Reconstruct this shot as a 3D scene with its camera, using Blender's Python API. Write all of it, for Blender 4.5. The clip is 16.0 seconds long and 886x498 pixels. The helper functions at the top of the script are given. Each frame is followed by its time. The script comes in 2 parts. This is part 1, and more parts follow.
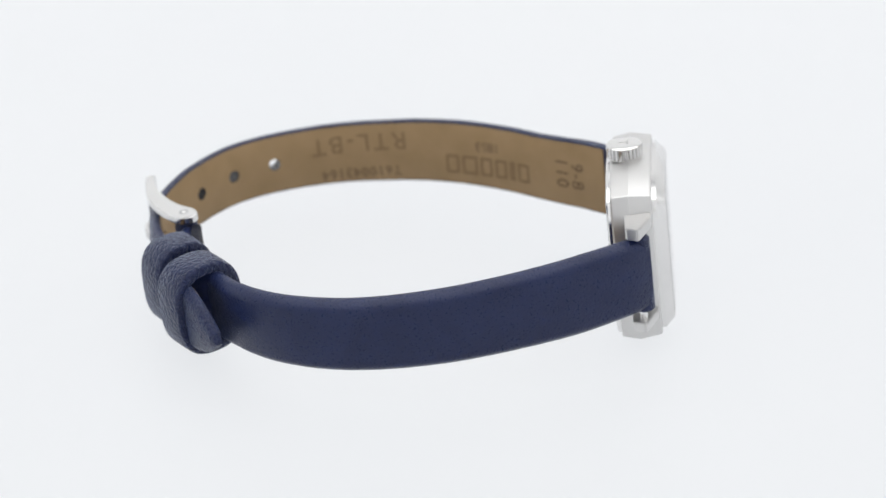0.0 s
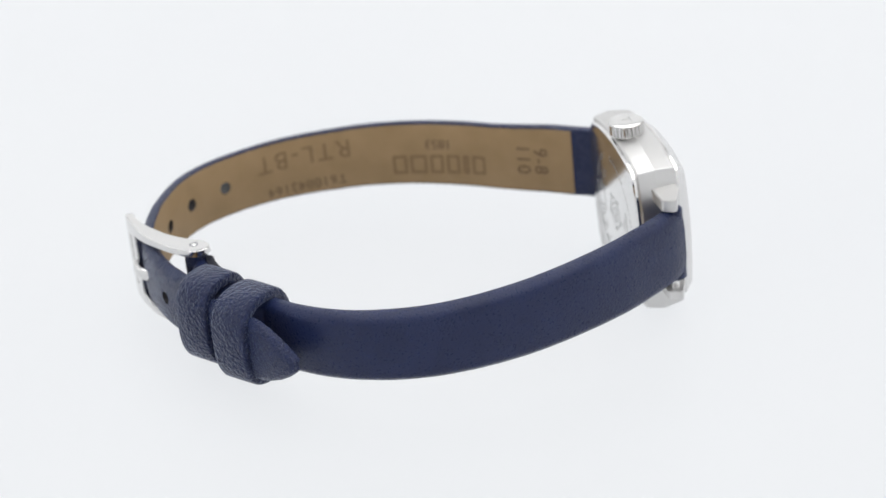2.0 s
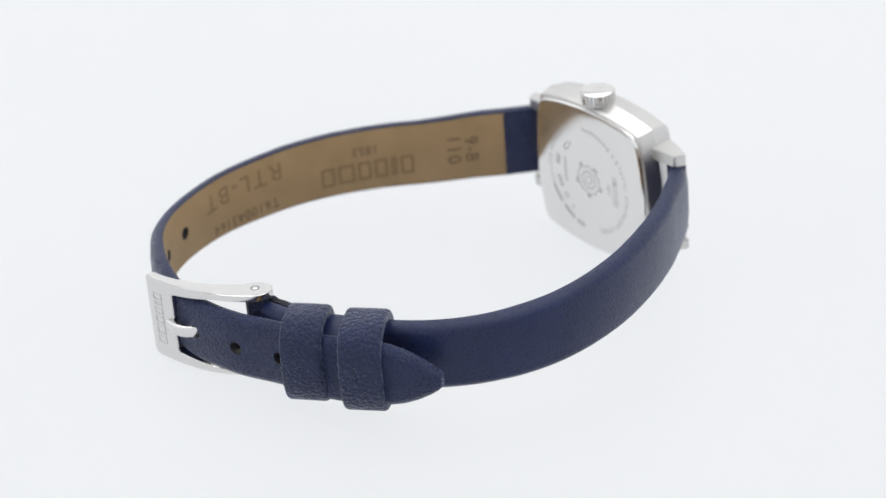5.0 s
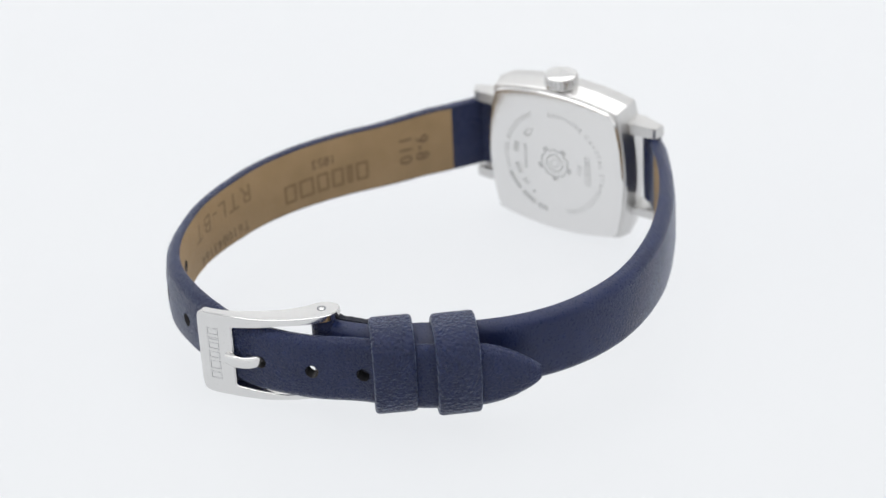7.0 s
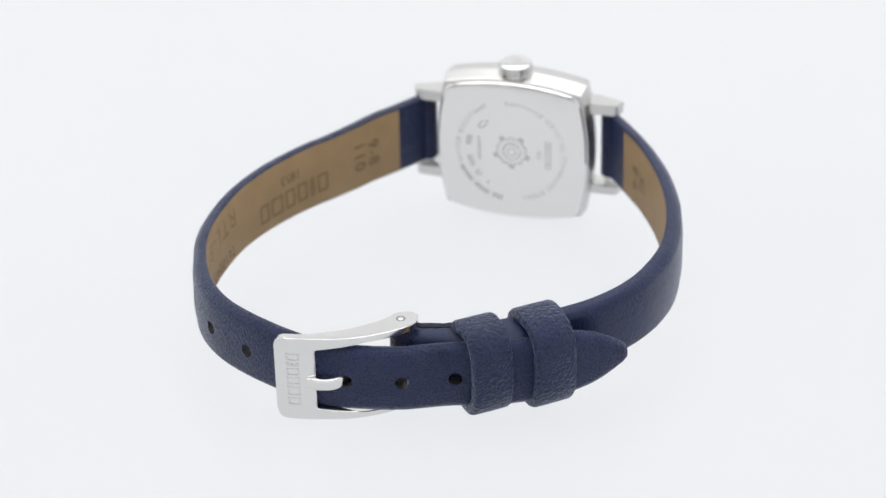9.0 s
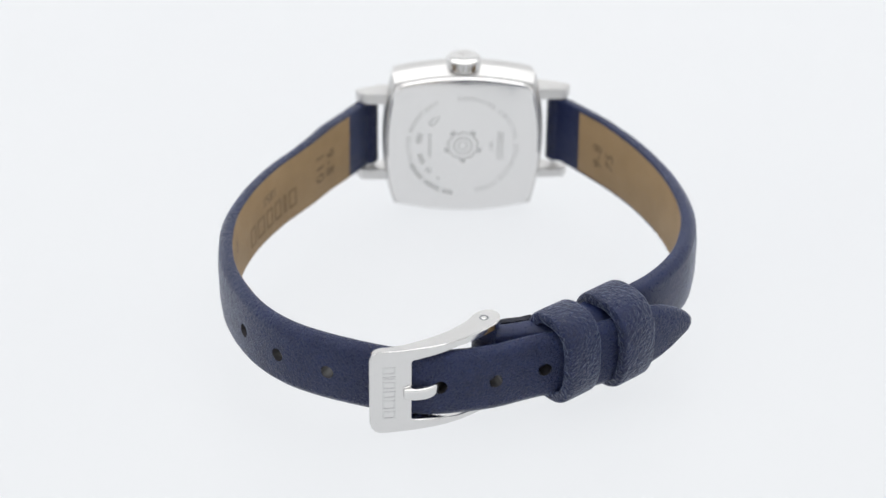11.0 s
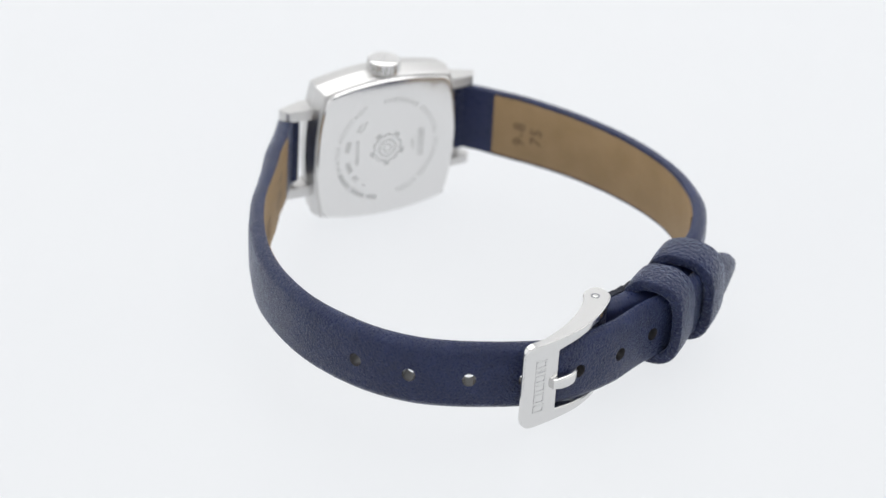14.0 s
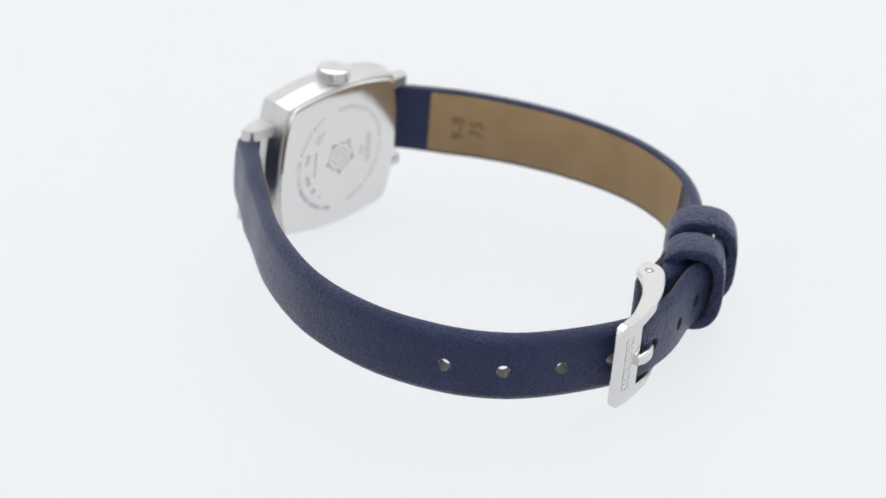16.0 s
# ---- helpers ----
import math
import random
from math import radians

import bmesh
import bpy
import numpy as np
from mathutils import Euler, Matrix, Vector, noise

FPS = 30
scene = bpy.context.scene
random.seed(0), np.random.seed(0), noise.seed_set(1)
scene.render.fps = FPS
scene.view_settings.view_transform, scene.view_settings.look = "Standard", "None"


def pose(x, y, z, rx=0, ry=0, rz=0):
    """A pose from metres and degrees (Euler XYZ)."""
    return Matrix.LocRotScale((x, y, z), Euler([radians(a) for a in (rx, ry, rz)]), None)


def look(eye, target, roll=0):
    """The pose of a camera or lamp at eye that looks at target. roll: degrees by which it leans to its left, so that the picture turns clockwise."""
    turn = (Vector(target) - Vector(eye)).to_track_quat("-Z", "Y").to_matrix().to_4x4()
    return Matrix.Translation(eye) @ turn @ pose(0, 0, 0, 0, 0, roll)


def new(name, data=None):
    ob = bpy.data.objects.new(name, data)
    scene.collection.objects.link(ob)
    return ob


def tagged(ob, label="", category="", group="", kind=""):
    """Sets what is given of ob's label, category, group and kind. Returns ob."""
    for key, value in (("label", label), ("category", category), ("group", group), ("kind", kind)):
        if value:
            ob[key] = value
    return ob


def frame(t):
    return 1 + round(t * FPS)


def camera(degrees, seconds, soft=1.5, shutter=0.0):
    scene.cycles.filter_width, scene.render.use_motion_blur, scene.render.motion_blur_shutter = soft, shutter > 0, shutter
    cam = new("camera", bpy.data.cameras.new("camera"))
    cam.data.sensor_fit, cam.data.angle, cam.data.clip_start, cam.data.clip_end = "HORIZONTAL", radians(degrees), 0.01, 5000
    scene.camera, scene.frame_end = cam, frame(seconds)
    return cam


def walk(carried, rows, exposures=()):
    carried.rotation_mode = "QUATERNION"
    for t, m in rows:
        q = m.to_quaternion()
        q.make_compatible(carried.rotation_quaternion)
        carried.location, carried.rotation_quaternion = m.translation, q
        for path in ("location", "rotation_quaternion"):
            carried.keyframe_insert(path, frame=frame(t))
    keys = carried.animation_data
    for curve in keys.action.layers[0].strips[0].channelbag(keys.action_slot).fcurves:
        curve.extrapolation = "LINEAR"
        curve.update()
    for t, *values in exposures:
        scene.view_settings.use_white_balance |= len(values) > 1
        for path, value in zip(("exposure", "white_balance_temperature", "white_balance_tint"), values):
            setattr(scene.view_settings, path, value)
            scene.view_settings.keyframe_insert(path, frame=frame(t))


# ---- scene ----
SECONDS = 16.0

# ---- camera: it stands still, the watch turns before it ----
cam = camera(21.11, SECONDS)
EYE = pose(0.0, -0.25, 0.1244, 64.457, 0.0, -0.1875)
cam.data.dof.use_dof, cam.data.dof.focus_distance, cam.data.dof.aperture_fstop = True, 0.252, 31.0
walk(cam, [(0.0, EYE), (SECONDS, EYE)])

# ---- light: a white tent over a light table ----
scene.view_settings.exposure = 0.0
world = bpy.data.worlds.new("studio")
scene.world = world
world.use_nodes = True
world.node_tree.nodes["Background"].inputs[0].default_value = (0.80, 0.86, 0.92, 1)
world.node_tree.nodes["Background"].inputs[1].default_value = 0.25


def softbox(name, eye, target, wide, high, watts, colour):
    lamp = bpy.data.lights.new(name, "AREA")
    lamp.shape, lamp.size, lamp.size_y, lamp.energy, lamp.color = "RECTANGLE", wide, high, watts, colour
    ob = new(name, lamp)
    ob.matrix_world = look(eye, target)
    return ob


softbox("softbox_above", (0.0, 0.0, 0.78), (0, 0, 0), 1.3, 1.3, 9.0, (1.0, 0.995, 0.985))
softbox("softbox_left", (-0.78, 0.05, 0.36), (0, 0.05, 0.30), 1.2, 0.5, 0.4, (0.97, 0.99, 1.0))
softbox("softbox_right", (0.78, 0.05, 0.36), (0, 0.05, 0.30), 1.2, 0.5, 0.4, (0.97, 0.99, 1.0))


# ---- materials ----
def material(name):
    m = bpy.data.materials.new(name)
    m.use_nodes = True
    nodes, links = m.node_tree.nodes, m.node_tree.links
    return m, nodes, links, nodes["Principled BSDF"]


def texture(nodes, links, kind, scale, detail=2.0, stretch=(1, 1, 1)):
    coords = nodes.new("ShaderNodeTexCoord")
    mapping = nodes.new("ShaderNodeMapping")
    mapping.inputs["Scale"].default_value = stretch
    tex = nodes.new(kind)
    tex.inputs["Scale"].default_value = scale
    if "Detail" in tex.inputs:
        tex.inputs["Detail"].default_value = detail
    links.new(coords.outputs["Object"], mapping.inputs["Vector"])
    links.new(mapping.outputs["Vector"], tex.inputs["Vector"])
    return tex


def ramp(nodes, links, source, stops):
    r = nodes.new("ShaderNodeValToRGB")
    e = r.color_ramp.elements
    while len(e) < len(stops):
        e.new(0.5)
    for el, (at, c) in zip(e, stops):
        el.position, el.color = at, (*c, 1)
    links.new(source, r.inputs["Fac"])
    return r


def bump(nodes, links, height, depth, strength, before=None):
    b = nodes.new("ShaderNodeBump")
    b.inputs["Distance"].default_value, b.inputs["Strength"].default_value = depth, strength
    links.new(height, b.inputs["Height"])
    if before:
        links.new(before.outputs[0], b.inputs["Normal"])
    return b


def leather(name, dark, light, rough, grain, depth, sheen):
    m, n, l, p = material(name)
    broad = texture(n, l, "ShaderNodeTexNoise", 260, 3)
    colour = ramp(n, l, broad.outputs["Fac"], [(0.3, dark), (0.7, light)])
    l.new(colour.outputs["Color"], p.inputs["Base Color"])
    cells = texture(n, l, "ShaderNodeTexVoronoi", grain)
    fine = texture(n, l, "ShaderNodeTexNoise", grain * 1.3, 4)
    first = bump(n, l, cells.outputs["Distance"], depth, 0.55)
    second = bump(n, l, fine.outputs["Fac"], depth, 0.6, first)
    l.new(second.outputs[0], p.inputs["Normal"])
    gloss = ramp(n, l, fine.outputs["Fac"], [(0.3, (rough - 0.08,) * 3), (0.7, (rough + 0.1,) * 3)])
    l.new(gloss.outputs["Color"], p.inputs["Roughness"])
    p.inputs["Specular IOR Level"].default_value = 0.28
    p.inputs["Sheen Weight"].default_value = sheen
    p.inputs["Sheen Roughness"].default_value = 0.30
    p.inputs["Sheen Tint"].default_value = (0.70, 0.80, 1.0, 1)
    return m


def steel(name, colour, rough, wear, stretch=(1, 1, 1), scale=900):
    m, n, l, p = material(name)
    p.inputs["Metallic"].default_value = 1.0
    grain = texture(n, l, "ShaderNodeTexNoise", scale, 3, stretch)
    gloss = ramp(n, l, grain.outputs["Fac"], [(0.3, (rough,) * 3), (0.75, (rough + wear,) * 3)])
    l.new(gloss.outputs["Color"], p.inputs["Roughness"])
    tint = ramp(n, l, grain.outputs["Fac"], [(0.2, tuple(0.985 * c for c in colour)), (0.8, colour)])
    l.new(tint.outputs["Color"], p.inputs["Base Color"])
    return m


def plain(name, colour, rough, metal=0.0):
    m, n, l, p = material(name)
    p.inputs["Base Color"].default_value = (*colour, 1)
    p.inputs["Roughness"].default_value, p.inputs["Metallic"].default_value = rough, metal
    return m


navy = leather("navy_leather", (0.0076, 0.0126, 0.0455), (0.0105, 0.0172, 0.0575), 0.30, 3400, 0.00019, 0.20)
smooth_navy = leather("smooth_navy_leather", (0.0076, 0.0126, 0.0455), (0.0105, 0.0172, 0.0575), 0.32, 3000, 0.00005, 0.16)
keeper_navy = leather("navy_keeper_leather", (0.0076, 0.0126, 0.0455), (0.0105, 0.0172, 0.0575), 0.32, 2100, 0.00045, 0.30)
raw_edge = leather("dark_cut_edge", (0.008, 0.009, 0.016), (0.016, 0.018, 0.030), 0.70, 2500, 0.00015, 0.0)
tan = leather("tan_lining", (0.222, 0.147, 0.072), (0.260, 0.175, 0.090), 0.60, 5200, 0.00004, 0.0)
hole_wall = plain("glossy_hole_edge", (0.045, 0.043, 0.046), 0.24)
stamp = plain("stamped_brown", (0.095, 0.055, 0.026), 0.7)
pressed = plain("pressed_brown", (0.150, 0.092, 0.040), 0.7)
satin = steel("soft_polished_steel", (0.60, 0.595, 0.59), 0.32, 0.03)
polished = steel("polished_steel", (0.70, 0.695, 0.69), 0.10, 0.05)
brushed = steel("satin_steel", (0.765, 0.76, 0.755), 0.13, 0.03, (1, 1, 0.3), 1500)
faint_engraving = plain("faint_engraving", (0.655, 0.655, 0.65), 0.24, 1.0)
silver_print = plain("silver_print", (0.52, 0.52, 0.515), 0.36, 1.0)
dark_print = plain("dark_engraving", (0.53, 0.53, 0.525), 0.4, 1.0)
dial_white = plain("white_dial", (0.78, 0.78, 0.76), 0.35)
dark_steel = plain("dark_hand_steel", (0.25, 0.26, 0.28), 0.2, 1.0)

crystal_glass, nodes_, links_, shader_ = material("sapphire_crystal")
shader_.inputs["Transmission Weight"].default_value = 1.0
shader_.inputs["Roughness"].default_value = 0.0
shader_.inputs["IOR"].default_value = 1.6

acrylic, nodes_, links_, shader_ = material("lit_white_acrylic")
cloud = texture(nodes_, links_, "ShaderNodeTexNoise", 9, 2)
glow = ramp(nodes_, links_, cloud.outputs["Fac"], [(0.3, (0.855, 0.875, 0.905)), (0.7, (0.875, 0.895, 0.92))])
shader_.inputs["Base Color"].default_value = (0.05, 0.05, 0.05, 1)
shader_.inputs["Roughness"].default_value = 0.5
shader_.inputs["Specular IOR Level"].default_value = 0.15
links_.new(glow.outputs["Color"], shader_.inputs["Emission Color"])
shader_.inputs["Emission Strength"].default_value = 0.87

fabric, nodes_, links_, shader_ = material("white_tent_fabric")
weave = texture(nodes_, links_, "ShaderNodeTexNoise", 300, 2)
cloth = ramp(nodes_, links_, weave.outputs["Fac"], [(0.3, (0.80, 0.80, 0.80)), (0.7, (0.84, 0.84, 0.84))])
links_.new(cloth.outputs["Color"], shader_.inputs["Base Color"])
shader_.inputs["Roughness"].default_value = 0.9

# ---- the watch's own space, millimetres: the strap's ring lies leaning by a few degrees, its head end higher ----
LEAN = math.atan(0.0964)
LIE = Matrix.Translation((0, 0, 0.1244 - 0.1161)) @ Matrix.Rotation(-LEAN, 4, "Y") @ Matrix.Scale(0.001, 4)


def mesh_part(name, bm, mat, parent, label="", smooth=35):
    """One mesh in the ring's millimetres, laid into the watch."""
    bmesh.ops.recalc_face_normals(bm, faces=bm.faces)
    me = bpy.data.meshes.new(name)
    bm.to_mesh(me)
    bm.free()
    me.transform(LIE)
    for poly in me.polygons:
        poly.use_smooth = True
    me.set_sharp_from_angle(angle=radians(smooth))
    me.materials.append(mat)
    ob = new(name, me)
    ob.parent = parent
    if label:
        ob["label"] = label
    return ob


class Band:
    """A plan curve through points, by its length; side +1 or -1 says where outward is."""

    def __init__(self, points, side):
        p = [Vector(q) for q in points]
        p = [2 * p[0] - p[1], *p, 2 * p[-1] - p[-2]]
        self.pts, self.side = [], side
        self.flare = lambda s: 0.0
        for i in range(1, len(p) - 2):
            for k in range(24):
                t = k / 24
                a, b, c, d = p[i - 1:i + 3]
                self.pts.append(0.5 * (2 * b + (c - a) * t + (2 * a - 5 * b + 4 * c - d) * t ** 2 + (3 * b - a - 3 * c + d) * t ** 3))
        self.pts.append(p[-2])
        self.s = [0.0]
        for a, b in zip(self.pts, self.pts[1:]):
            self.s.append(self.s[-1] + (b - a).length)
        self.length = self.s[-1]

    def at(self, s):
        """Place, direction and outward normal at the length s."""
        def place(v):
            if v <= 0:
                return self.pts[0] + (self.pts[1] - self.pts[0]).normalized() * v
            if v >= self.length:
                return self.pts[-1] + (self.pts[-1] - self.pts[-2]).normalized() * (v - self.length)
            i = int(np.searchsorted(self.s, v)) - 1
            return self.pts[i].lerp(self.pts[i + 1], (v - self.s[i]) / (self.s[i + 1] - self.s[i]))
        d = (place(s + 0.4) - place(s - 0.4)).normalized()
        return place(s), d, Vector((d.y, -d.x)) * self.side

    def point(self, s, out, z):
        q, _, n = self.at(s)
        q = q + n * (out + self.flare(s) * z / 4.0)
        return Vector((q.x, q.y, z))


def mix(a, b, t):
    t = min(1.0, max(0.0, t))
    return a + (b - a) * t


def table_of(rows):
    """A function that runs straight from row to row."""
    xs, ys = [r[0] for r in rows], [r[1] for r in rows]
    return lambda s: float(np.interp(s, xs, ys))


def loft(bm, rings):
    made = [[bm.verts.new(v) for v in ring] for ring in rings]
    for a, b in zip(made, made[1:]):
        for i in range(len(a)):
            j = (i + 1) % len(a)
            bm.faces.new((a[i], a[j], b[j], b[i]))
    bm.faces.new(made[0][::-1])
    bm.faces.new(made[-1])
    return made


def strap_section(w, th, zc):
    """A leather strap's section: flat inside, upright edge, a soft shoulder and a nearly flat outside."""
    half = [(w - 0.12, 0.0), (w, 0.12), (w + 0.06, th * 0.36), (w - 0.10, th * 0.58), (w - 0.42, th * 0.76), (w - 0.76, th * 0.895),
            (w - 1.15, th * 0.92), (w * 0.40, th)]
    ring = [(zc + z, n) for z, n in half] + [(zc - z, n) for z, n in half[::-1]]
    return ring


def strap_mesh(band, start, end, width, thick, level):
    bm = bmesh.new()
    rings, s = [], start
    while s < end + 1e-6:
        w, c = max(width(s), 0.12), level(s)
        full = max(w, 2.4)
        ring = [(c + (z - c) * w / full, n) for z, n in strap_section(full, thick(s), c)]
        rings.append([band.point(s, n, z) for z, n in ring])
        s += 0.45
    loft(bm, rings)
    return bm


def lining_mesh(band, start, end, width, level, inset=0.22):
    bm = bmesh.new()
    rings, s = [], start
    while s < end + 1e-6:
        w, c = width(s) - inset, level(s)
        rings.append([band.point(s, n, c + z) for z, n in ((-w, 0.05), (-w, -0.08), (-w + 0.08, -0.12), (w - 0.08, -0.12), (w, -0.08), (w, 0.05))])
        s += 0.45
    loft(bm, rings)
    return bm


def bore(ob, band, places, level, radius, wall):
    """Punch round holes through a strap."""
    bm = bmesh.new()
    for s in places:
        q, d, n = band.at(s)
        rings = []
        for out in (-1.5, 4.0):
            rings.append([band.point(s, out, level(s)) + Vector((d.x, d.y, 0)) * radius * math.cos(a) + Vector((0, 0, radius * math.sin(a)))
                          for a in (2 * math.pi * k / 20 for k in range(20))])
        loft(bm, rings)
    bmesh.ops.recalc_face_normals(bm, faces=bm.faces)
    me = bpy.data.meshes.new("punch")
    bm.to_mesh(me)
    bm.free()
    me.transform(LIE)
    # the solver likes millimetres better than tiny metres
    grow, shrink = Matrix.Scale(1000, 4), Matrix.Scale(0.001, 4)
    me.transform(grow)
    ob.data.transform(grow)
    me.materials.append(wall)
    punch = new("punch", me)
    cut = ob.modifiers.new("cut", "BOOLEAN")
    cut.operation, cut.solver, cut.object, cut.material_mode = "DIFFERENCE", "EXACT", punch, "TRANSFER"
    made = bpy.data.meshes.new_from_object(ob.evaluated_get(bpy.context.evaluated_depsgraph_get()))
    ob.modifiers.clear()
    bpy.data.objects.remove(punch)
    ob.data = made
    made.transform(shrink)
    made.set_sharp_from_angle(angle=radians(35))


def lettering(body, size, space=1.0):
    """Flat letters, centred, as points and faces."""
    curve = bpy.data.curves.new("letters", "FONT")
    curve.space_character = space
    curve.body, curve.size, curve.align_x, curve.align_y, curve.resolution_u = body, size, "CENTER", "CENTER", 4
    ob = new("letters", curve)
    me = bpy.data.meshes.new_from_object(ob.evaluated_get(bpy.context.evaluated_depsgraph_get()))
    got = [v.co.copy() for v in me.vertices], [tuple(f.vertices) for f in me.polygons]
    bpy.data.objects.remove(ob)
    bpy.data.curves.remove(curve)
    return got


def bars(rows):
    """Plain bars (x0, y0, x1, y1) as points and faces."""
    pts, faces = [], []
    for x0, y0, x1, y1 in rows:
        k = len(pts)
        steps = max(1, int((x1 - x0) / 0.8))
        for i in range(steps + 1):
            x = x0 + (x1 - x0) * i / steps
            pts += [Vector((x, y0, 0)), Vector((x, y1, 0))]
        faces += [(k + 2 * i, k + 2 * i + 2, k + 2 * i + 3, k + 2 * i + 1) for i in range(steps)]
    return pts, faces


def print_on(name, shapes, lay, mat, parent, label="", whole=False):
    """Lettering or bars laid on a surface by lay(x, y), each sign a part of its own unless whole."""
    pts, faces = shapes
    root = list(range(len(pts)))

    def find(k):
        while root[k] != k:
            root[k] = root[root[k]]
            k = root[k]
        return k
    for f in faces:
        for k in f[1:]:
            root[find(k)] = find(f[0])
    signs = {}
    for f in faces:
        signs.setdefault(0 if whole else find(f[0]), []).append(f)
    for group in signs.values():
        bm = bmesh.new()
        verts = {k: bm.verts.new(lay(pts[k].x, pts[k].y)) for k in dict.fromkeys(k for f in group for k in f)}
        for f in group:
            try:
                bm.faces.new([verts[k] for k in f])
            except ValueError:
                pass
        mesh_part(name, bm, mat, parent, label)


# ---- setting: the light table and the tent round it ----
def slab(name, x0, x1, y0, y1, z0, z1, mat, label, category):
    bm = bmesh.new()
    bmesh.ops.create_cube(bm, size=1)
    for v in bm.verts:
        v.co = Vector((mix(x0, x1, v.co.x + 0.5), mix(y0, y1, v.co.y + 0.5), mix(z0, z1, v.co.z + 0.5)))
    me = bpy.data.meshes.new(name)
    bm.to_mesh(me)
    bm.free()
    me.materials.append(mat)
    return tagged(new(name, me), label, category, kind="structure")


TABLE = -0.0007
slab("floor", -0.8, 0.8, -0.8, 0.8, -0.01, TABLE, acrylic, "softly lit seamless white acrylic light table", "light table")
slab("wall_north", -0.8, 0.8, 0.8, 0.81, -0.01, 0.8, fabric, "plain white fabric wall of the photo tent", "tent wall")
slab("wall_west", -0.81, -0.8, -0.8, 0.8, -0.01, 0.8, fabric, "plain white fabric side wall of the photo tent", "tent wall")
slab("wall_east", 0.8, 0.81, -0.8, 0.8, -0.01, 0.8, fabric, "plain white fabric side wall of the photo tent", "tent wall")
# added behind the camera, unseen: closes the open front to whiten the steel's reflections
slab("fill_wall_south", -0.8, 0.8, -0.81, -0.8, -0.01, 0.8, fabric, "added white fabric wall behind the camera, unseen, that brightens the steel's reflections", "tent wall")
slab("ceiling", -0.8, 0.8, -0.8, 0.8, 0.8, 0.81, fabric, "plain white fabric ceiling of the photo tent", "tent ceiling")

# ---- the watch ----
watch = tagged(new("wristwatch"), "small steel cushion-shaped wristwatch on a buckled navy leather strap", "wristwatch")

# the strap halves, drawn along their inner faces
long_band = Band([(24.65, 5.15), (22.94, 6.42), (20.06, 8.72), (17.55, 10.9), (14.87, 12.89), (8.63, 17.71), (1.82, 21.35), (-4.48, 23.22), (-12.5, 23.55), (-19.91, 21.62),
                  (-25.04, 18.46), (-28.53, 14.05), (-30.82, 9.41), (-32.07, 5.17), (-32.05, 1.22), (-31.46, -2.34), (-29.99, -7.35), (-29.05, -12.75), (-26.5, -18.66), (-22.85, -25.1)], 1)
short_band = Band([(22.16, -16.63), (20.58, -18.06), (18.02, -19.7), (14.87, -21.54), (12.51, -22.69), (8.92, -24.19), (4.92, -25.51), (0.47, -26.55), (-5.0, -27.05), (-10.02, -26.59),
                   (-15.12, -24.81), (-19.25, -21.76), (-22.5, -17.8), (-25.07, -13.13), (-27.0, -8.07), (-27.72, -4.52), (-27.72, -2.4)], -1)
END = long_band.length
short_band.flare = table_of([(0, -0.05), (38, 0.0), (44, 0.2), (48, 0.3), (56, 0.0)])
long_band.flare = table_of([(0, -0.07), (10, 0.0), (20, 0.12), (36, 0.14), (48, -0.08), (66, -0.1), (76, -0.12), (90, 0.0)])
long_width = table_of([(0, 4.44), (8, 4.4), (16, 4.2), (26, 4.1), (36, 3.95), (56, 3.85), (76, 3.75), (END - 12, 3.85), (END - 8, 3.8), (END - 6, 3.6), (END - 4.5, 3.2), (END - 3, 2.55), (END - 1.6, 1.75), (END - 0.8, 1.15), (END - 0.3, 0.65), (END, 0.2)])
long_thick = table_of([(0, 2.2), (8, 2.2), (16, 1.85), (36, 1.8), (46, 1.6), (56, 1.7), (66, 1.6), (76, 1.4), (END - 3, 1.4), (END - 0.6, 1.15), (END, 0.6)])
long_level = table_of([(0, -0.57), (8, -0.62), (16, -0.75), (26, -0.5), (36, -0.48), (46, -0.2), (56, 0.15), (64, 0.25), (72, 0.0), (80, -0.2), (END - 15, 0.0), (END - 9, 0.2), (END - 6, 0.3), (END, 0.15)])
short_width = table_of([(0, 4.25), (8, 4.45), (16, 4.33), (24, 4.25), (32, 4.13), (40, 4.05), (48, 4.15), (57, 4.15), (62, 3.7), (67, 3.65)])
FOLD = min(short_band.s, key=lambda v: (short_band.at(v)[0] - Vector((-22.9, -16.4))).length)
short_thick = table_of([(0, 2.1), (8, 1.8), (16, 1.92), (40, 1.95), (FOLD, 1.7), (FOLD + 1.5, 3.6), (59, 3.35), (63, 2.0), (67, 1.6)])
short_level = table_of([(0, -0.09), (8, 0.1), (16, 0.35), (24, 0.47), (32, 0.58), (40, 0.66), (48, 0.46), (56, 0.1), (67, 0.0)])
HOLES = [min(long_band.s, key=lambda v: (long_band.at(v)[0] - Vector(q)).length) for q in ((-20.0, 21.3), (-24.8, 18.1), (-28.2, 13.7))]
HOLES += [HOLES[2] + 5.68 * k for k in (1, 2, 3, 4)]

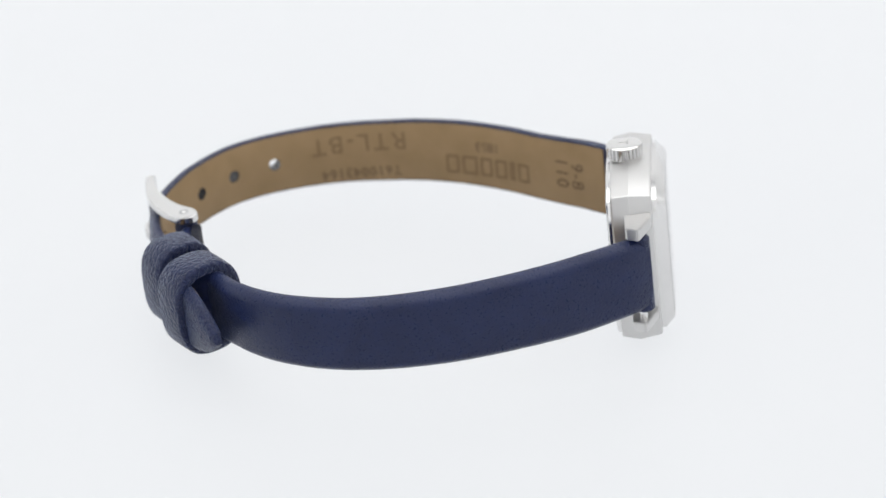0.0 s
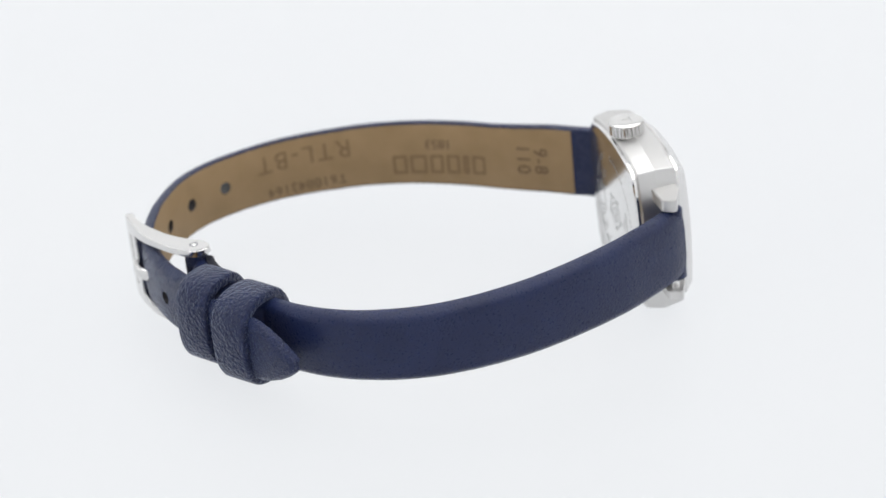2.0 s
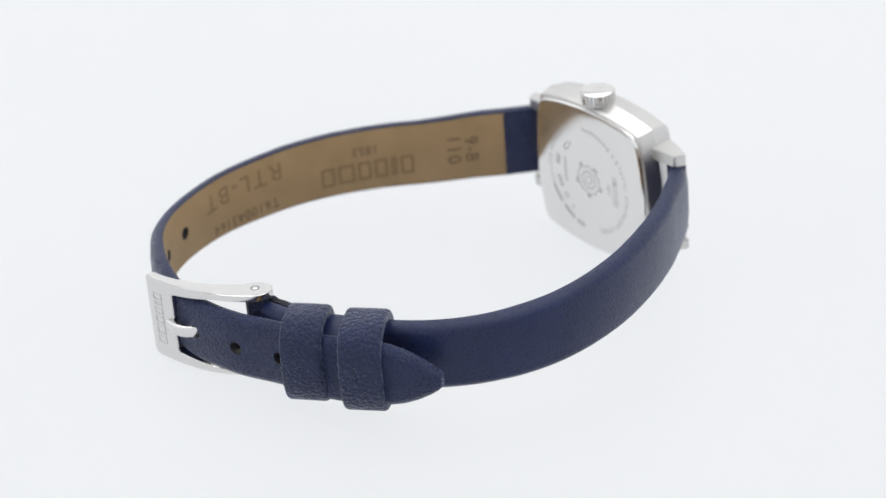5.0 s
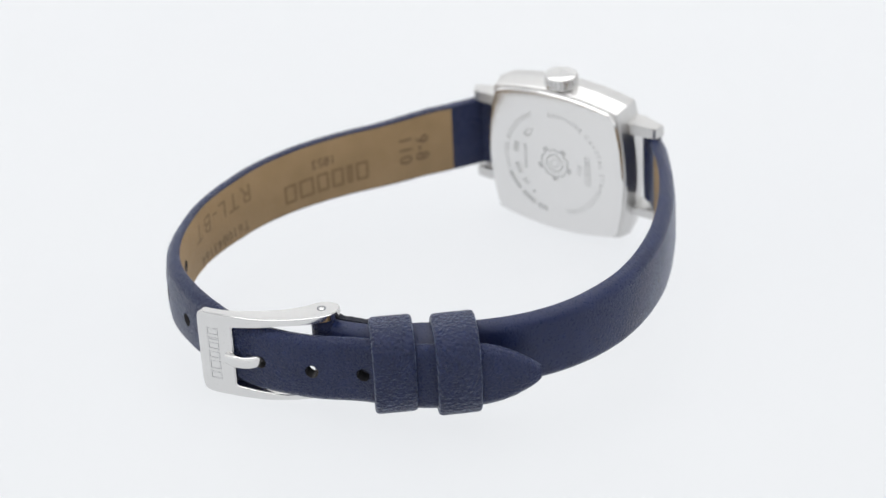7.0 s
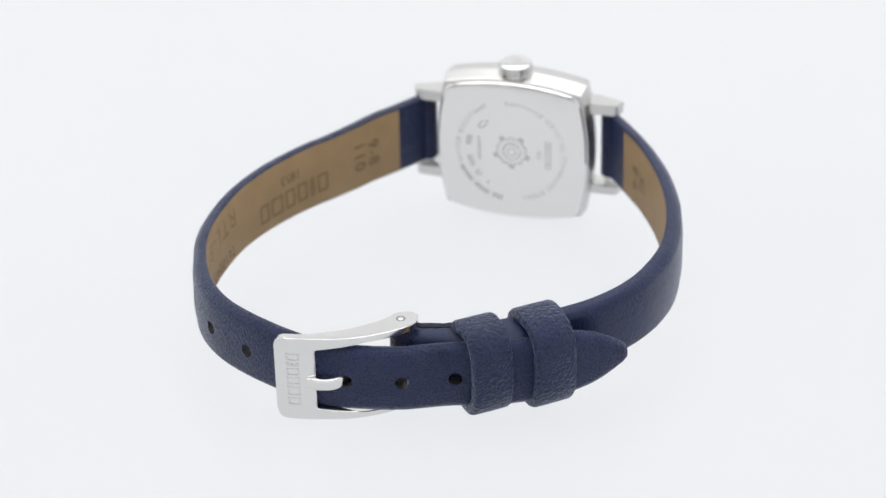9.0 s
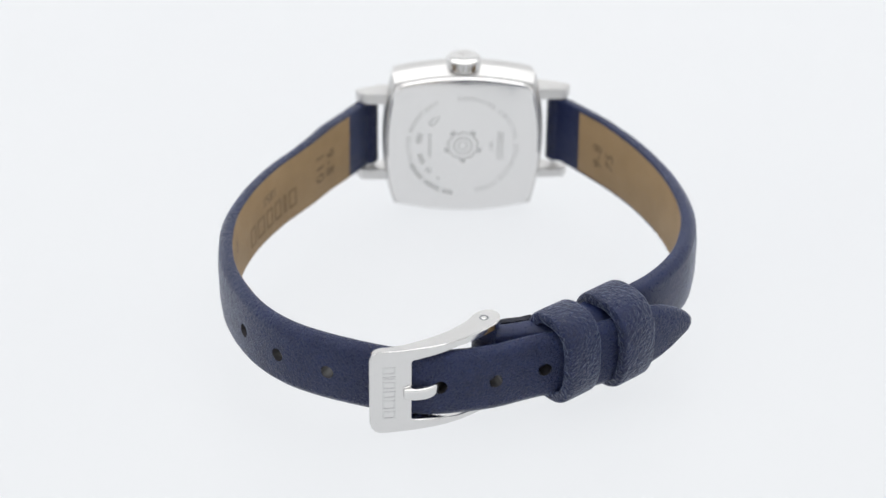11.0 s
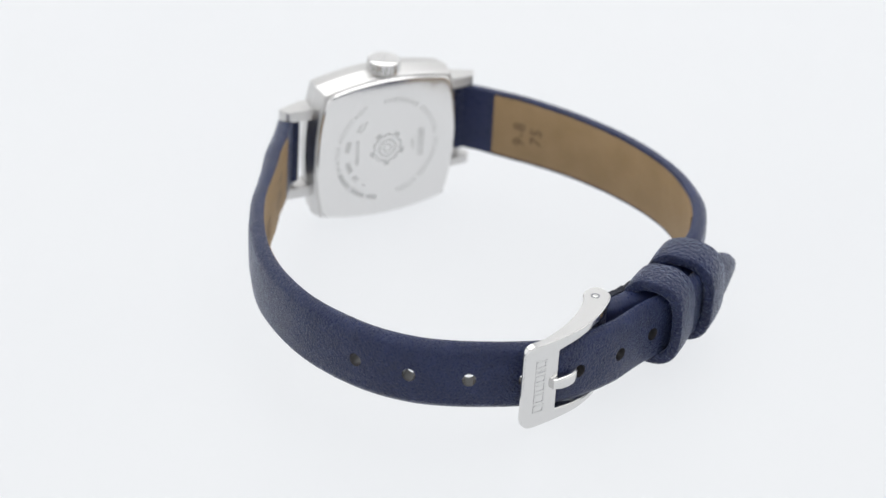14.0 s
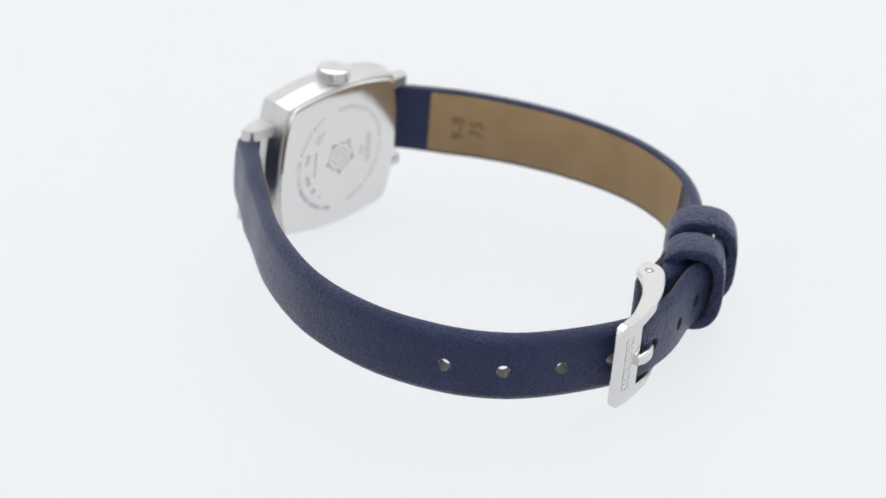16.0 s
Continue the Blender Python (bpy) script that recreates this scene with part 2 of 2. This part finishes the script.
long_strap = mesh_part("long_strap", strap_mesh(long_band, 0.0, END, long_width, long_thick, long_level), navy, watch, "navy leather strap half with punched holes and pointed tip")
bore(long_strap, long_band, HOLES, long_level, 0.75, hole_wall)
lining = mesh_part("lining", lining_mesh(long_band, 5.6, END - 5, long_width, long_level), tan, long_strap, "tan leather lining stamped with dark lettering")
bore(lining, long_band, HOLES, long_level, 0.77, hole_wall)
short_strap = mesh_part("short_strap", strap_mesh(short_band, 0.0, short_band.length, short_width, short_thick, short_level), smooth_navy, watch, "smooth navy leather strap half holding the buckle")
lining = mesh_part("lining", lining_mesh(short_band, 5.2, 44.0, short_width, short_level, 0.4), tan, short_strap, "tan leather lining stamped with a size")


def on_lining(band, level, s, z, turn):
    """Lays lettering on the inside of a strap at s, z; turn: quarter turns, seen from inside."""
    c, n = math.cos(turn * math.pi / 2), math.sin(turn * math.pi / 2)

    def lay(x, y):
        x, y = x * c - y * n, x * n + y * c
        return band.point(s - band.side * x, -0.15, level(s) + z + y)
    return lay


def maker_mark(scale, w):
    """The maker's mark as plain shapes: six hollow blocks in a row, of line width w."""
    pts, faces = [], []
    for x0, x1 in ((-5.4, -3.9), (-3.5, -2.8), (-2.4, -0.9), (-0.5, 1.0), (1.4, 3.3), (3.7, 5.3)):
        k = len(pts)
        for x, y in ((x0, -1.1), (x1, -1.1), (x1, 1.1), (x0, 1.1), (x0 + w, -1.1 + w), (x1 - w, -1.1 + w), (x1 - w, 1.1 - w), (x0 + w, 1.1 - w)):
            pts.append(Vector((scale * x, scale * y, 0)))
        faces += [(k + i, k + (i + 1) % 4, k + 4 + (i + 1) % 4, k + 4 + i) for i in range(4)]
    return pts, faces


print_on("lettering", lettering("9-8", 2.4, 1.15), on_lining(long_band, long_level, 9.8, -0.1, -1), stamp, long_strap)
print_on("lettering", lettering("110", 2.4, 1.15), on_lining(long_band, long_level, 12.0, 0.1, -1), stamp, long_strap)
print_on("stamped_mark", maker_mark(1.1, 0.30), on_lining(long_band, long_level, 22.9, -1.3, 2), pressed, long_strap)
print_on("lettering", lettering("1853", 1.7), on_lining(long_band, long_level, 22.9, 1.4, 2), stamp, long_strap)
print_on("lettering", lettering("RTL-BT", 3.3, 1.2), on_lining(long_band, long_level, 39.8, 1.5, 2), pressed, long_strap)
print_on("lettering", lettering("T610043164", 1.8, 1.12), on_lining(long_band, long_level, 39.8, -2.5, 2), stamp, long_strap)
print_on("lettering", lettering("9-8", 2.3, 1.1), on_lining(short_band, short_level, 9.0, -0.5, 1), stamp, short_strap)
print_on("lettering", lettering("75", 2.3, 1.1), on_lining(short_band, short_level, 11.4, -0.3, 1), stamp, short_strap)


# keepers: leather loops round both strap layers
def keeper(middle, inner, outer, half, wide, direction, label):
    """A rounded leather loop; middle: plan point at its outer face, direction: along the strap."""
    d = Vector(direction).normalized()
    n = Vector((d.y, -d.x))
    bm = bmesh.new()

    def ring(o, grow):
        a, b, pts = (outer - inner) / 2 + grow, half + grow, []
        for k in range(40):
            t = 2 * math.pi * k / 40
            z = b * math.copysign(abs(math.cos(t)) ** 0.70, math.cos(t))
            out = (outer + inner) / 2 + a * math.copysign(abs(math.sin(t)) ** 0.76, math.sin(t))
            q = Vector(middle) + n * out + d * o
            pts.append(Vector((q.x, q.y, z + 0.5 + 0.04 * math.sin(3 * t + o))))
        return pts
    h, th = wide / 2, 1.25
    profile = [(-h + 0.12, 0.02), (-h, 0.25), (-h, th - 0.35), (-h + 0.12, th - 0.12), (-h + 0.4, th), (0, th + 0.05), (h - 0.4, th), (h - 0.12, th - 0.12), (h, th - 0.35), (h, 0.25), (h - 0.12, 0.02)]
    rings = [[bm.verts.new(v) for v in ring(o, g)] for o, g in profile]
    for a, b in zip(rings, rings[1:] + rings[:1]):
        for i in range(len(a)):
            j = (i + 1) % len(a)
            bm.faces.new((a[i], a[j], b[j], b[i]))
    return mesh_part("keeper", bm, keeper_navy, watch, label)


keeper((-30.85, -11.75), -4.9, 0.05, 3.9, 4.5, (0.55, -0.83), "grained navy leather keeper loop next to the buckle")
keeper((-27.6, -17.5), -5.0, 0.85, 4.05, 4.6, (0.57, -0.82), "grained navy leather keeper loop next to the strap tip")

# the raw fold of the short strap behind the buckle
bm = bmesh.new()
rings = []
for k in range(15):
    s = short_band.length - 0.3 - k * 0.5
    w = 3.75 + 0.05 * math.sin(k * 2.3)
    rings.append([short_band.point(s, n, z) for z, n in ((-w, -0.05), (-w, -0.8), (-w + 0.3, -1.0), (w - 0.3, -1.0), (w + 0.05 * math.sin(k * 1.7), -0.8), (w, -0.05))])
loft(bm, rings)
mesh_part("strap_fold", bm, raw_edge, short_strap, "dark folded leather end with a rough cut edge")
# the loop of leather round the buckle's pivot
bm = bmesh.new()
rings = []
for k in range(13):
    z = mix(-4.1, 4.2, k / 12)
    r = 1.35 - (0.25 if k in (0, 12) else 0.0)
    rings.append([Vector((-28.5 + r * math.cos(a), -2.0 + r * math.sin(a), z)) for a in (2 * math.pi * i / 24 for i in range(24))])
loft(bm, rings)
mesh_part("strap_loop", bm, navy, short_strap)

# ---- buckle ----
buckle_line = Band([(-33.65, 10.6), (-33.7, 9.0), (-33.55, 7.5), (-33.2, 5.8), (-32.4, 3.3), (-31.3, 1.1), (-29.9, -0.85), (-28.6, -2.1), (-27.2, -3.2)], 1)

buckle_half = table_of([(0, 0.2), (0.5, 0.45), (3.0, 0.5), (4.5, 0.62), (7, 0.9), (10, 1.12), (12.5, 1.3), (buckle_line.length - 1.9, 1.5), (buckle_line.length - 1.2, 1.38), (buckle_line.length - 0.5, 1.0), (buckle_line.length, 0.35)])


def buckle_frame():
    """A plate bent along the line, with the middle left open behind the front bar."""
    bm = bmesh.new()
    zs = [-5.05, -4.65, -3.65, -3.3, -1.0, 1.0, 3.2, 3.6, 4.7, 5.1]
    total, bar = buckle_line.length, 4.3
    along = [0, 0.22, 0.5, 0.85, 1.25, 1.7] + [2.15 + 0.43 * k for k in range(6)] + [bar + (total - bar) * k / 30 for k in range(1, 31)]
    n = len(along) - 1
    grid = {}
    for i in range(n + 1):
        s = along[i]
        for j, z in enumerate(zs):
            gone = 1.3 - math.sqrt(max(0.0, 1.3 ** 2 - max(0.0, 1.3 - s) ** 2))
            zz = z * (1 - 0.95 * gone / 5.2)
            if j in (2, 7):
                zz += math.copysign(mix(0.0, 0.65, (s - bar) / 5.0), z)
            grid[i, j] = [bm.verts.new(buckle_line.point(s, buckle_half(s), zz)), bm.verts.new(buckle_line.point(s, -buckle_half(s), zz))]

    def here(i, j):
        if not (0 <= i < n and 0 <= j < len(zs) - 1):
            return False
        return along[i] < bar - 0.01 or abs(zs[j] + zs[j + 1]) / 2 > 3.6
    for i in range(n):
        for j in range(len(zs) - 1):
            if not here(i, j):
                continue
            a, b, c, d = grid[i, j], grid[i + 1, j], grid[i + 1, j + 1], grid[i, j + 1]
            bm.faces.new((a[0], b[0], c[0], d[0]))
            bm.faces.new((d[1], c[1], b[1], a[1]))
            for away, p, q in (((i - 1, j), d, a), ((i + 1, j), b, c), ((i, j - 1), a, b), ((i, j + 1), c, d)):
                if not here(*away):
                    bm.faces.new((p[0], p[1], q[1], q[0]))
    for v in [v for v in bm.verts if not v.link_faces]:
        bm.verts.remove(v)
    bmesh.ops.recalc_face_normals(bm, faces=bm.faces)
    sharp = [e for e in bm.edges if len(e.link_faces) == 2 and e.calc_face_angle() > radians(50)]
    bmesh.ops.bevel(bm, geom=sharp, offset=0.17, segments=3, affect="EDGES", clamp_overlap=True)
    return bm


def tube(points, radii, sides=16):
    """A round bar along points."""
    bm = bmesh.new()
    rings = []
    for i, q in enumerate(points):
        d = (Vector(points[min(i + 1, len(points) - 1)]) - Vector(points[max(i - 1, 0)])).normalized()
        a = d.cross(Vector((0.3, 0.2, 1))).normalized()
        b = d.cross(a)
        rings.append([Vector(q) + (a * math.cos(t) + b * math.sin(t)) * radii[i] for t in (2 * math.pi * k / sides for k in range(sides))])
    loft(bm, rings)
    return bm


buckle = mesh_part("buckle", buckle_frame(), polished, watch, "polished steel pin buckle with a wide front bar")
mesh_part("pivot_bar", tube([(-28.5, -1.95, -4.8), (-28.5, -1.95, 4.7)], [0.55, 0.55]), brushed, buckle)
for z in (5.1, -5.05):
    up = 1 if z > 0 else -1
    mesh_part("rivet", tube([(-28.6, -1.9, z - 0.4 * up), (-28.6, -1.9, z - 0.02 * up), (-28.6, -1.9, z + 0.05 * up)], [0.33, 0.33, 0.25]), brushed, buckle)
    bm = bmesh.new()
    outer = [bm.verts.new((-28.6 + 0.50 * math.cos(t), -1.9 + 0.50 * math.sin(t), z + 0.012 * up)) for t in (2 * math.pi * k / 20 for k in range(20))]
    inner = [bm.verts.new((-28.6 + 0.34 * math.cos(t), -1.9 + 0.34 * math.sin(t), z + 0.012 * up)) for t in (2 * math.pi * k / 20 for k in range(20))]
    for i in range(20):
        bm.faces.new((outer[i], outer[(i + 1) % 20], inner[(i + 1) % 20], inner[i]))
    mesh_part("rivet_groove", bm, dark_steel, buckle)
tongue_path = [(-28.9, -1.2), (-30.3, 1.0), (-31.5, 2.5), (-32.6, 3.3), (-33.5, 3.85), (-34.05, 4.6), (-34.25, 5.6), (-34.2, 7.0)]
tongue_line = Band(tongue_path, 1)
bm = bmesh.new()
rings = []
for k in range(31):
    s = tongue_line.length * k / 30
    w = mix(0.72, 0.6, (k - 27) / 3)
    h = mix(0.42, 0.25, (k - 27) / 3)
    rings.append([tongue_line.point(s, h * math.copysign(abs(math.sin(t)) ** 0.6, math.sin(t)), w * math.copysign(abs(math.cos(t)) ** 0.6, math.cos(t)) - 0.2)
                  for t in (2 * math.pi * i / 20 for i in range(20))])
loft(bm, rings)
mesh_part("tongue", bm, polished, buckle, "bent polished steel tongue through a strap hole")


def on_buckle(s, z):
    return lambda x, y: buckle_line.point(s - y, buckle_half(s - y) + 0.03, z - x - 0.1)


print_on("engraved_mark", maker_mark(0.6, 0.32),
         on_buckle(2.0, 0.0), faint_engraving, buckle)

# ---- watch head: u along the strap, v up, w from the back to the dial ----
TURN = radians(5.0)
HEAD_E, HEAD_N = Vector((math.sin(TURN), math.cos(TURN))), Vector((math.cos(TURN), -math.sin(TURN)))
HEAD_O = Vector((20.1, -5.55))
HEAD_V = -1.0


HEAD_NOD = radians(1.2)


def head(u, v, w):
    q = HEAD_O + HEAD_E * u + HEAD_N * (w * math.cos(HEAD_NOD) - v * math.sin(HEAD_NOD))
    return Vector((q.x, q.y, HEAD_V + v * math.cos(HEAD_NOD) + w * math.sin(HEAD_NOD)))


def cushion(half, bulge=1.15, corner=1.5, steps=12):
    """The case's outline: four bowed sides and rounded corners."""
    inner = half - bulge
    side = []
    for k in range(steps + 1):
        a = mix(-inner + corner * 0.8, inner - corner * 0.8, k / steps)
        side.append((half - bulge * (a / inner) ** 2, a))
    pts = []
    for q in range(4):
        c, n = math.cos(q * math.pi / 2), math.sin(q * math.pi / 2)
        run = [(x * c - y * n, x * n + y * c) for x, y in side]
        pts += run
        a = run[-1]
        nc, nn = math.cos((q + 1) * math.pi / 2), math.sin((q + 1) * math.pi / 2)
        b = (side[0][0] * nc - side[0][1] * nn, side[0][0] * nn + side[0][1] * nc)
        k = inner + 0.02
        peak = (k * c - k * n, k * n + k * c)
        for t in (0.2, 0.4, 0.6, 0.8):
            pts.append(tuple((1 - t) ** 2 * a[i] + 2 * t * (1 - t) * peak[i] + t * t * b[i] for i in (0, 1)))
    return pts


def cushion_stack(levels, corner):
    bm = bmesh.new()
    loft(bm, [[head(u, v, w) for u, v in cushion(h, bulge, corner)] for h, bulge, w in levels])
    return bm


case = mesh_part("case", cushion_stack([(9.3, 1.1, 0.5), (9.55, 1.1, 0.55), (9.65, 1.1, 0.75), (9.98, 1.15, 2.6), (9.96, 1.15, 2.7), (9.62, 1.1, 4.9), (9.5, 1.1, 5.05)], 0.18), satin, watch, "polished steel cushion-shaped watch case", 12)
back = mesh_part("caseback", cushion_stack([(9.05, 1.1, 0.0), (9.25, 1.1, 0.06), (9.38, 1.1, 0.22), (9.38, 1.1, 0.6)], 1.3), brushed, watch, "satin steel caseback engraved with rings of lettering", 25)
mesh_part("bezel", cushion_stack([(9.1, 1.1, 5.0), (9.1, 1.1, 5.55), (8.95, 1.1, 5.7), (8.25, 1.0, 6.46), (8.05, 1.0, 6.55), (7.98, 1.0, 6.53), (7.95, 1.0, 6.31)], 0.7), polished, case, "", 25)
mesh_part("dial", cushion_stack([(7.7, 1.0, 6.30), (7.7, 1.0, 6.352)], 0.7), dial_white, case, "white watch dial under the crystal", 25)
mesh_part("crystal", cushion_stack([(7.93, 1.0, 6.37), (7.93, 1.0, 6.50), (7.85, 1.0, 6.56), (7.7, 0.98, 6.57)], 0.7), crystal_glass, case, "clear bevelled sapphire crystal", 20).visible_shadow = False


def lug(side, up):
    """A faceted steel lug that holds the spring bar."""
    bm = bmesh.new()
    v0, v1 = (5.35, 6.75) if side < 0 < up else (4.6, 5.75) if side < 0 else (4.65, 6.05)
    outline = [(8.2, 1.9), (10.0, 2.0), (12.45, 2.1), (12.75, 2.3), (13.25, 3.4), (13.0, 3.7), (10.2, 4.8), (8.2, 4.9)]
    faces = [[bm.verts.new(head(side * u, up * v0, w)) for u, w in outline],
             [bm.verts.new(head(side * u, up * v1, w)) for u, w in outline]]
    for i in range(len(outline)):
        j = (i + 1) % len(outline)
        bm.faces.new((faces[0][i], faces[0][j], faces[1][j], faces[1][i]))
    bm.faces.new(faces[0])
    bm.faces.new(faces[1][::-1])
    bmesh.ops.recalc_face_normals(bm, faces=bm.faces)
    bmesh.ops.bevel(bm, geom=[e for e in bm.edges if e.calc_face_angle() > radians(40)], offset=0.1, segments=2, affect="EDGES")
    return mesh_part("lug", bm, satin, case, "", 15)


for side in (1, -1):
    for up in (1, -1):
        lug(side, up)
    ends = [head(side * 11.6, v, 3.3) for v in (-4.8, 5.6 if side < 0 else 4.8)]
    mesh_part("spring_bar", tube(ends, [0.45, 0.45]), brushed, case)
    # the strap's rolled end round the bar
    ends = [head(side * 11.6, v + (0.8 if side < 0 else 0.35), 3.5) for v in (-4.45, -4.2, 4.2, 4.45)]
    mesh_part("rolled_end", tube(ends, [0.85, 1.12, 1.12, 0.85], 20), navy, long_strap if side > 0 else short_strap)

# crown: a fluted button on the case's upper side
bm = bmesh.new()
rings = []
for v, r, flute in ((8.6, 1.62, 0), (9.6, 1.62, 0), (9.64, 1.3, 0), (9.78, 1.3, 0), (9.8, 1.9, 0), (9.88, 2.05, 1), (11.1, 2.05, 1), (11.25, 1.95, 0), (11.36, 1.7, 0), (11.42, 0.9, 0), (11.43, 0.2, 0)):
    ring = []
    for k in range(96):
        t = 2 * math.pi * k / 96
        rr = r - (0.34 * (1 if k % 4 in (0, 1) else 0) if flute else 0)
        ring.append(head(rr * math.cos(t), v, 2.2 + rr * math.sin(t)))
    rings.append(ring)
loft(bm, rings)
crown = mesh_part("crown", bm, polished, watch, "fluted polished steel winding crown", 25)
print_on("crown_mark", bars([(-0.7, 0.35, 0.7, 0.5), (-0.08, -0.6, 0.08, 0.35)]), lambda x, y: head(x, 11.44, 2.2 + y), silver_print, crown)


# caseback engraving
def on_back(x, y):
    """Lays lettering on the back: x down the case, y towards the short strap."""
    return head(-y, -x, -0.012)


def round_back(radius, start):
    """Lettering round a circle, clockwise seen from behind; start: degrees from the top."""
    def lay(x, y):
        t = radians(start) + x / radius
        r = radius + y
        return head(-r * math.sin(t), r * math.cos(t), -0.012)
    return lay


print_on("engraving", lettering("SAPPHIRE CRYSTAL", 0.95, 1.3), round_back(6.55, 38), silver_print, back)
print_on("engraving", lettering("STAINLESS STEEL", 0.95, 1.3), round_back(6.55, 128), silver_print, back)
print_on("engraving", lettering("WATER RESISTANT", 0.95, 1.25), round_back(6.75, 292), silver_print, back)
print_on("engraving", bars([(-3.6, -0.3, -2.2, 0.3), (-1.8, -0.3, 0.4, 0.3), (0.8, -0.3, 3.4, 0.3)]), round_back(6.9, 220), silver_print, back)
# a small sign, three groups of figures and a dot on an inner ring
print_on("engraving", bars([(-0.75, -0.35, -0.5, 0.35), (-0.4, -0.4, 0.4, -0.2), (-0.4, 0.2, 0.4, 0.4), (0.5, -0.12, 0.95, 0.12)]), round_back(5.0, 314), dark_print, back)
for degrees_round, long_side in ((281, 1.5), (250, 1.6), (230, 0.9)):
    third = long_side / 3
    print_on("engraving", bars([(-long_side / 2 + third * k + 0.06, -0.36, -long_side / 2 + third * (k + 1) - 0.06, 0.36) for k in range(3)]), round_back(5.5, degrees_round), dark_print, back)
print_on("engraving", bars([(-0.17, -0.17, 0.17, 0.17)]), round_back(5.6, 213), dark_print, back)
print_on("engraving", bars([(-1.7 + 0.43 * k, -0.2, -1.4 + 0.43 * k, 0.2) for k in range(8)]), lambda x, y: on_back(x, y - 4.1), silver_print, back)
print_on("engraved_mark", maker_mark(0.36, 0.32),
         lambda x, y: on_back(x, y + 4.6), silver_print, back)
print_on("engraving", lettering("1853", 0.8), lambda x, y: on_back(x, y + 3.45), silver_print, back)
# the crest in the middle, a plain rosette: lobed rings and five corner strokes
pts_, faces_ = [], []


def lobed_ring(radius, wide, lobes, swing):
    first = len(pts_)
    for k in range(60):
        t = 2 * math.pi * k / 60
        r = radius + swing * math.cos(lobes * t)
        pts_.extend([Vector((r * math.cos(t), r * math.sin(t), 0)), Vector(((r + wide) * math.cos(t), (r + wide) * math.sin(t), 0))])
    for k in range(60):
        a, b = first + 2 * k, first + 2 * ((k + 1) % 60)
        faces_.append((a, a + 1, b + 1, b))


lobed_ring(0.45, 0.16, 5, 0.05)
lobed_ring(1.0, 0.22, 10, 0.08)
lobed_ring(1.7, 0.24, 10, 0.10)
for k in range(5):
    t = 2 * math.pi * k / 5
    c, n, i = math.cos(t), math.sin(t), len(pts_)
    for x, y in ((2.0, -0.45), (2.4, -0.3), (2.4, 0.3), (2.0, 0.45)):
        pts_.append(Vector((x * c - y * n, x * n + y * c, 0)))
    faces_.append((i, i + 1, i + 2, i + 3))
print_on("engraved_crest", (pts_, faces_), lambda x, y: on_back(x, y), silver_print, back, whole=True)


# ---- what moves ----
def motions():
    """The watch turns slowly and evenly on the spot."""
    rows = []
    for k in range(33):
        t = SECONDS * k / 32
        q = t / 8
        turn = 0.155748 * t + 0.01 * (-1.605836 * q ** 2 - 0.699807 * q ** 3 + 0.391382 * q ** 4)
        rows.append((t, pose(0, 0, 0, 0, 0, math.degrees(turn))))
    walk(watch, rows)


motions()
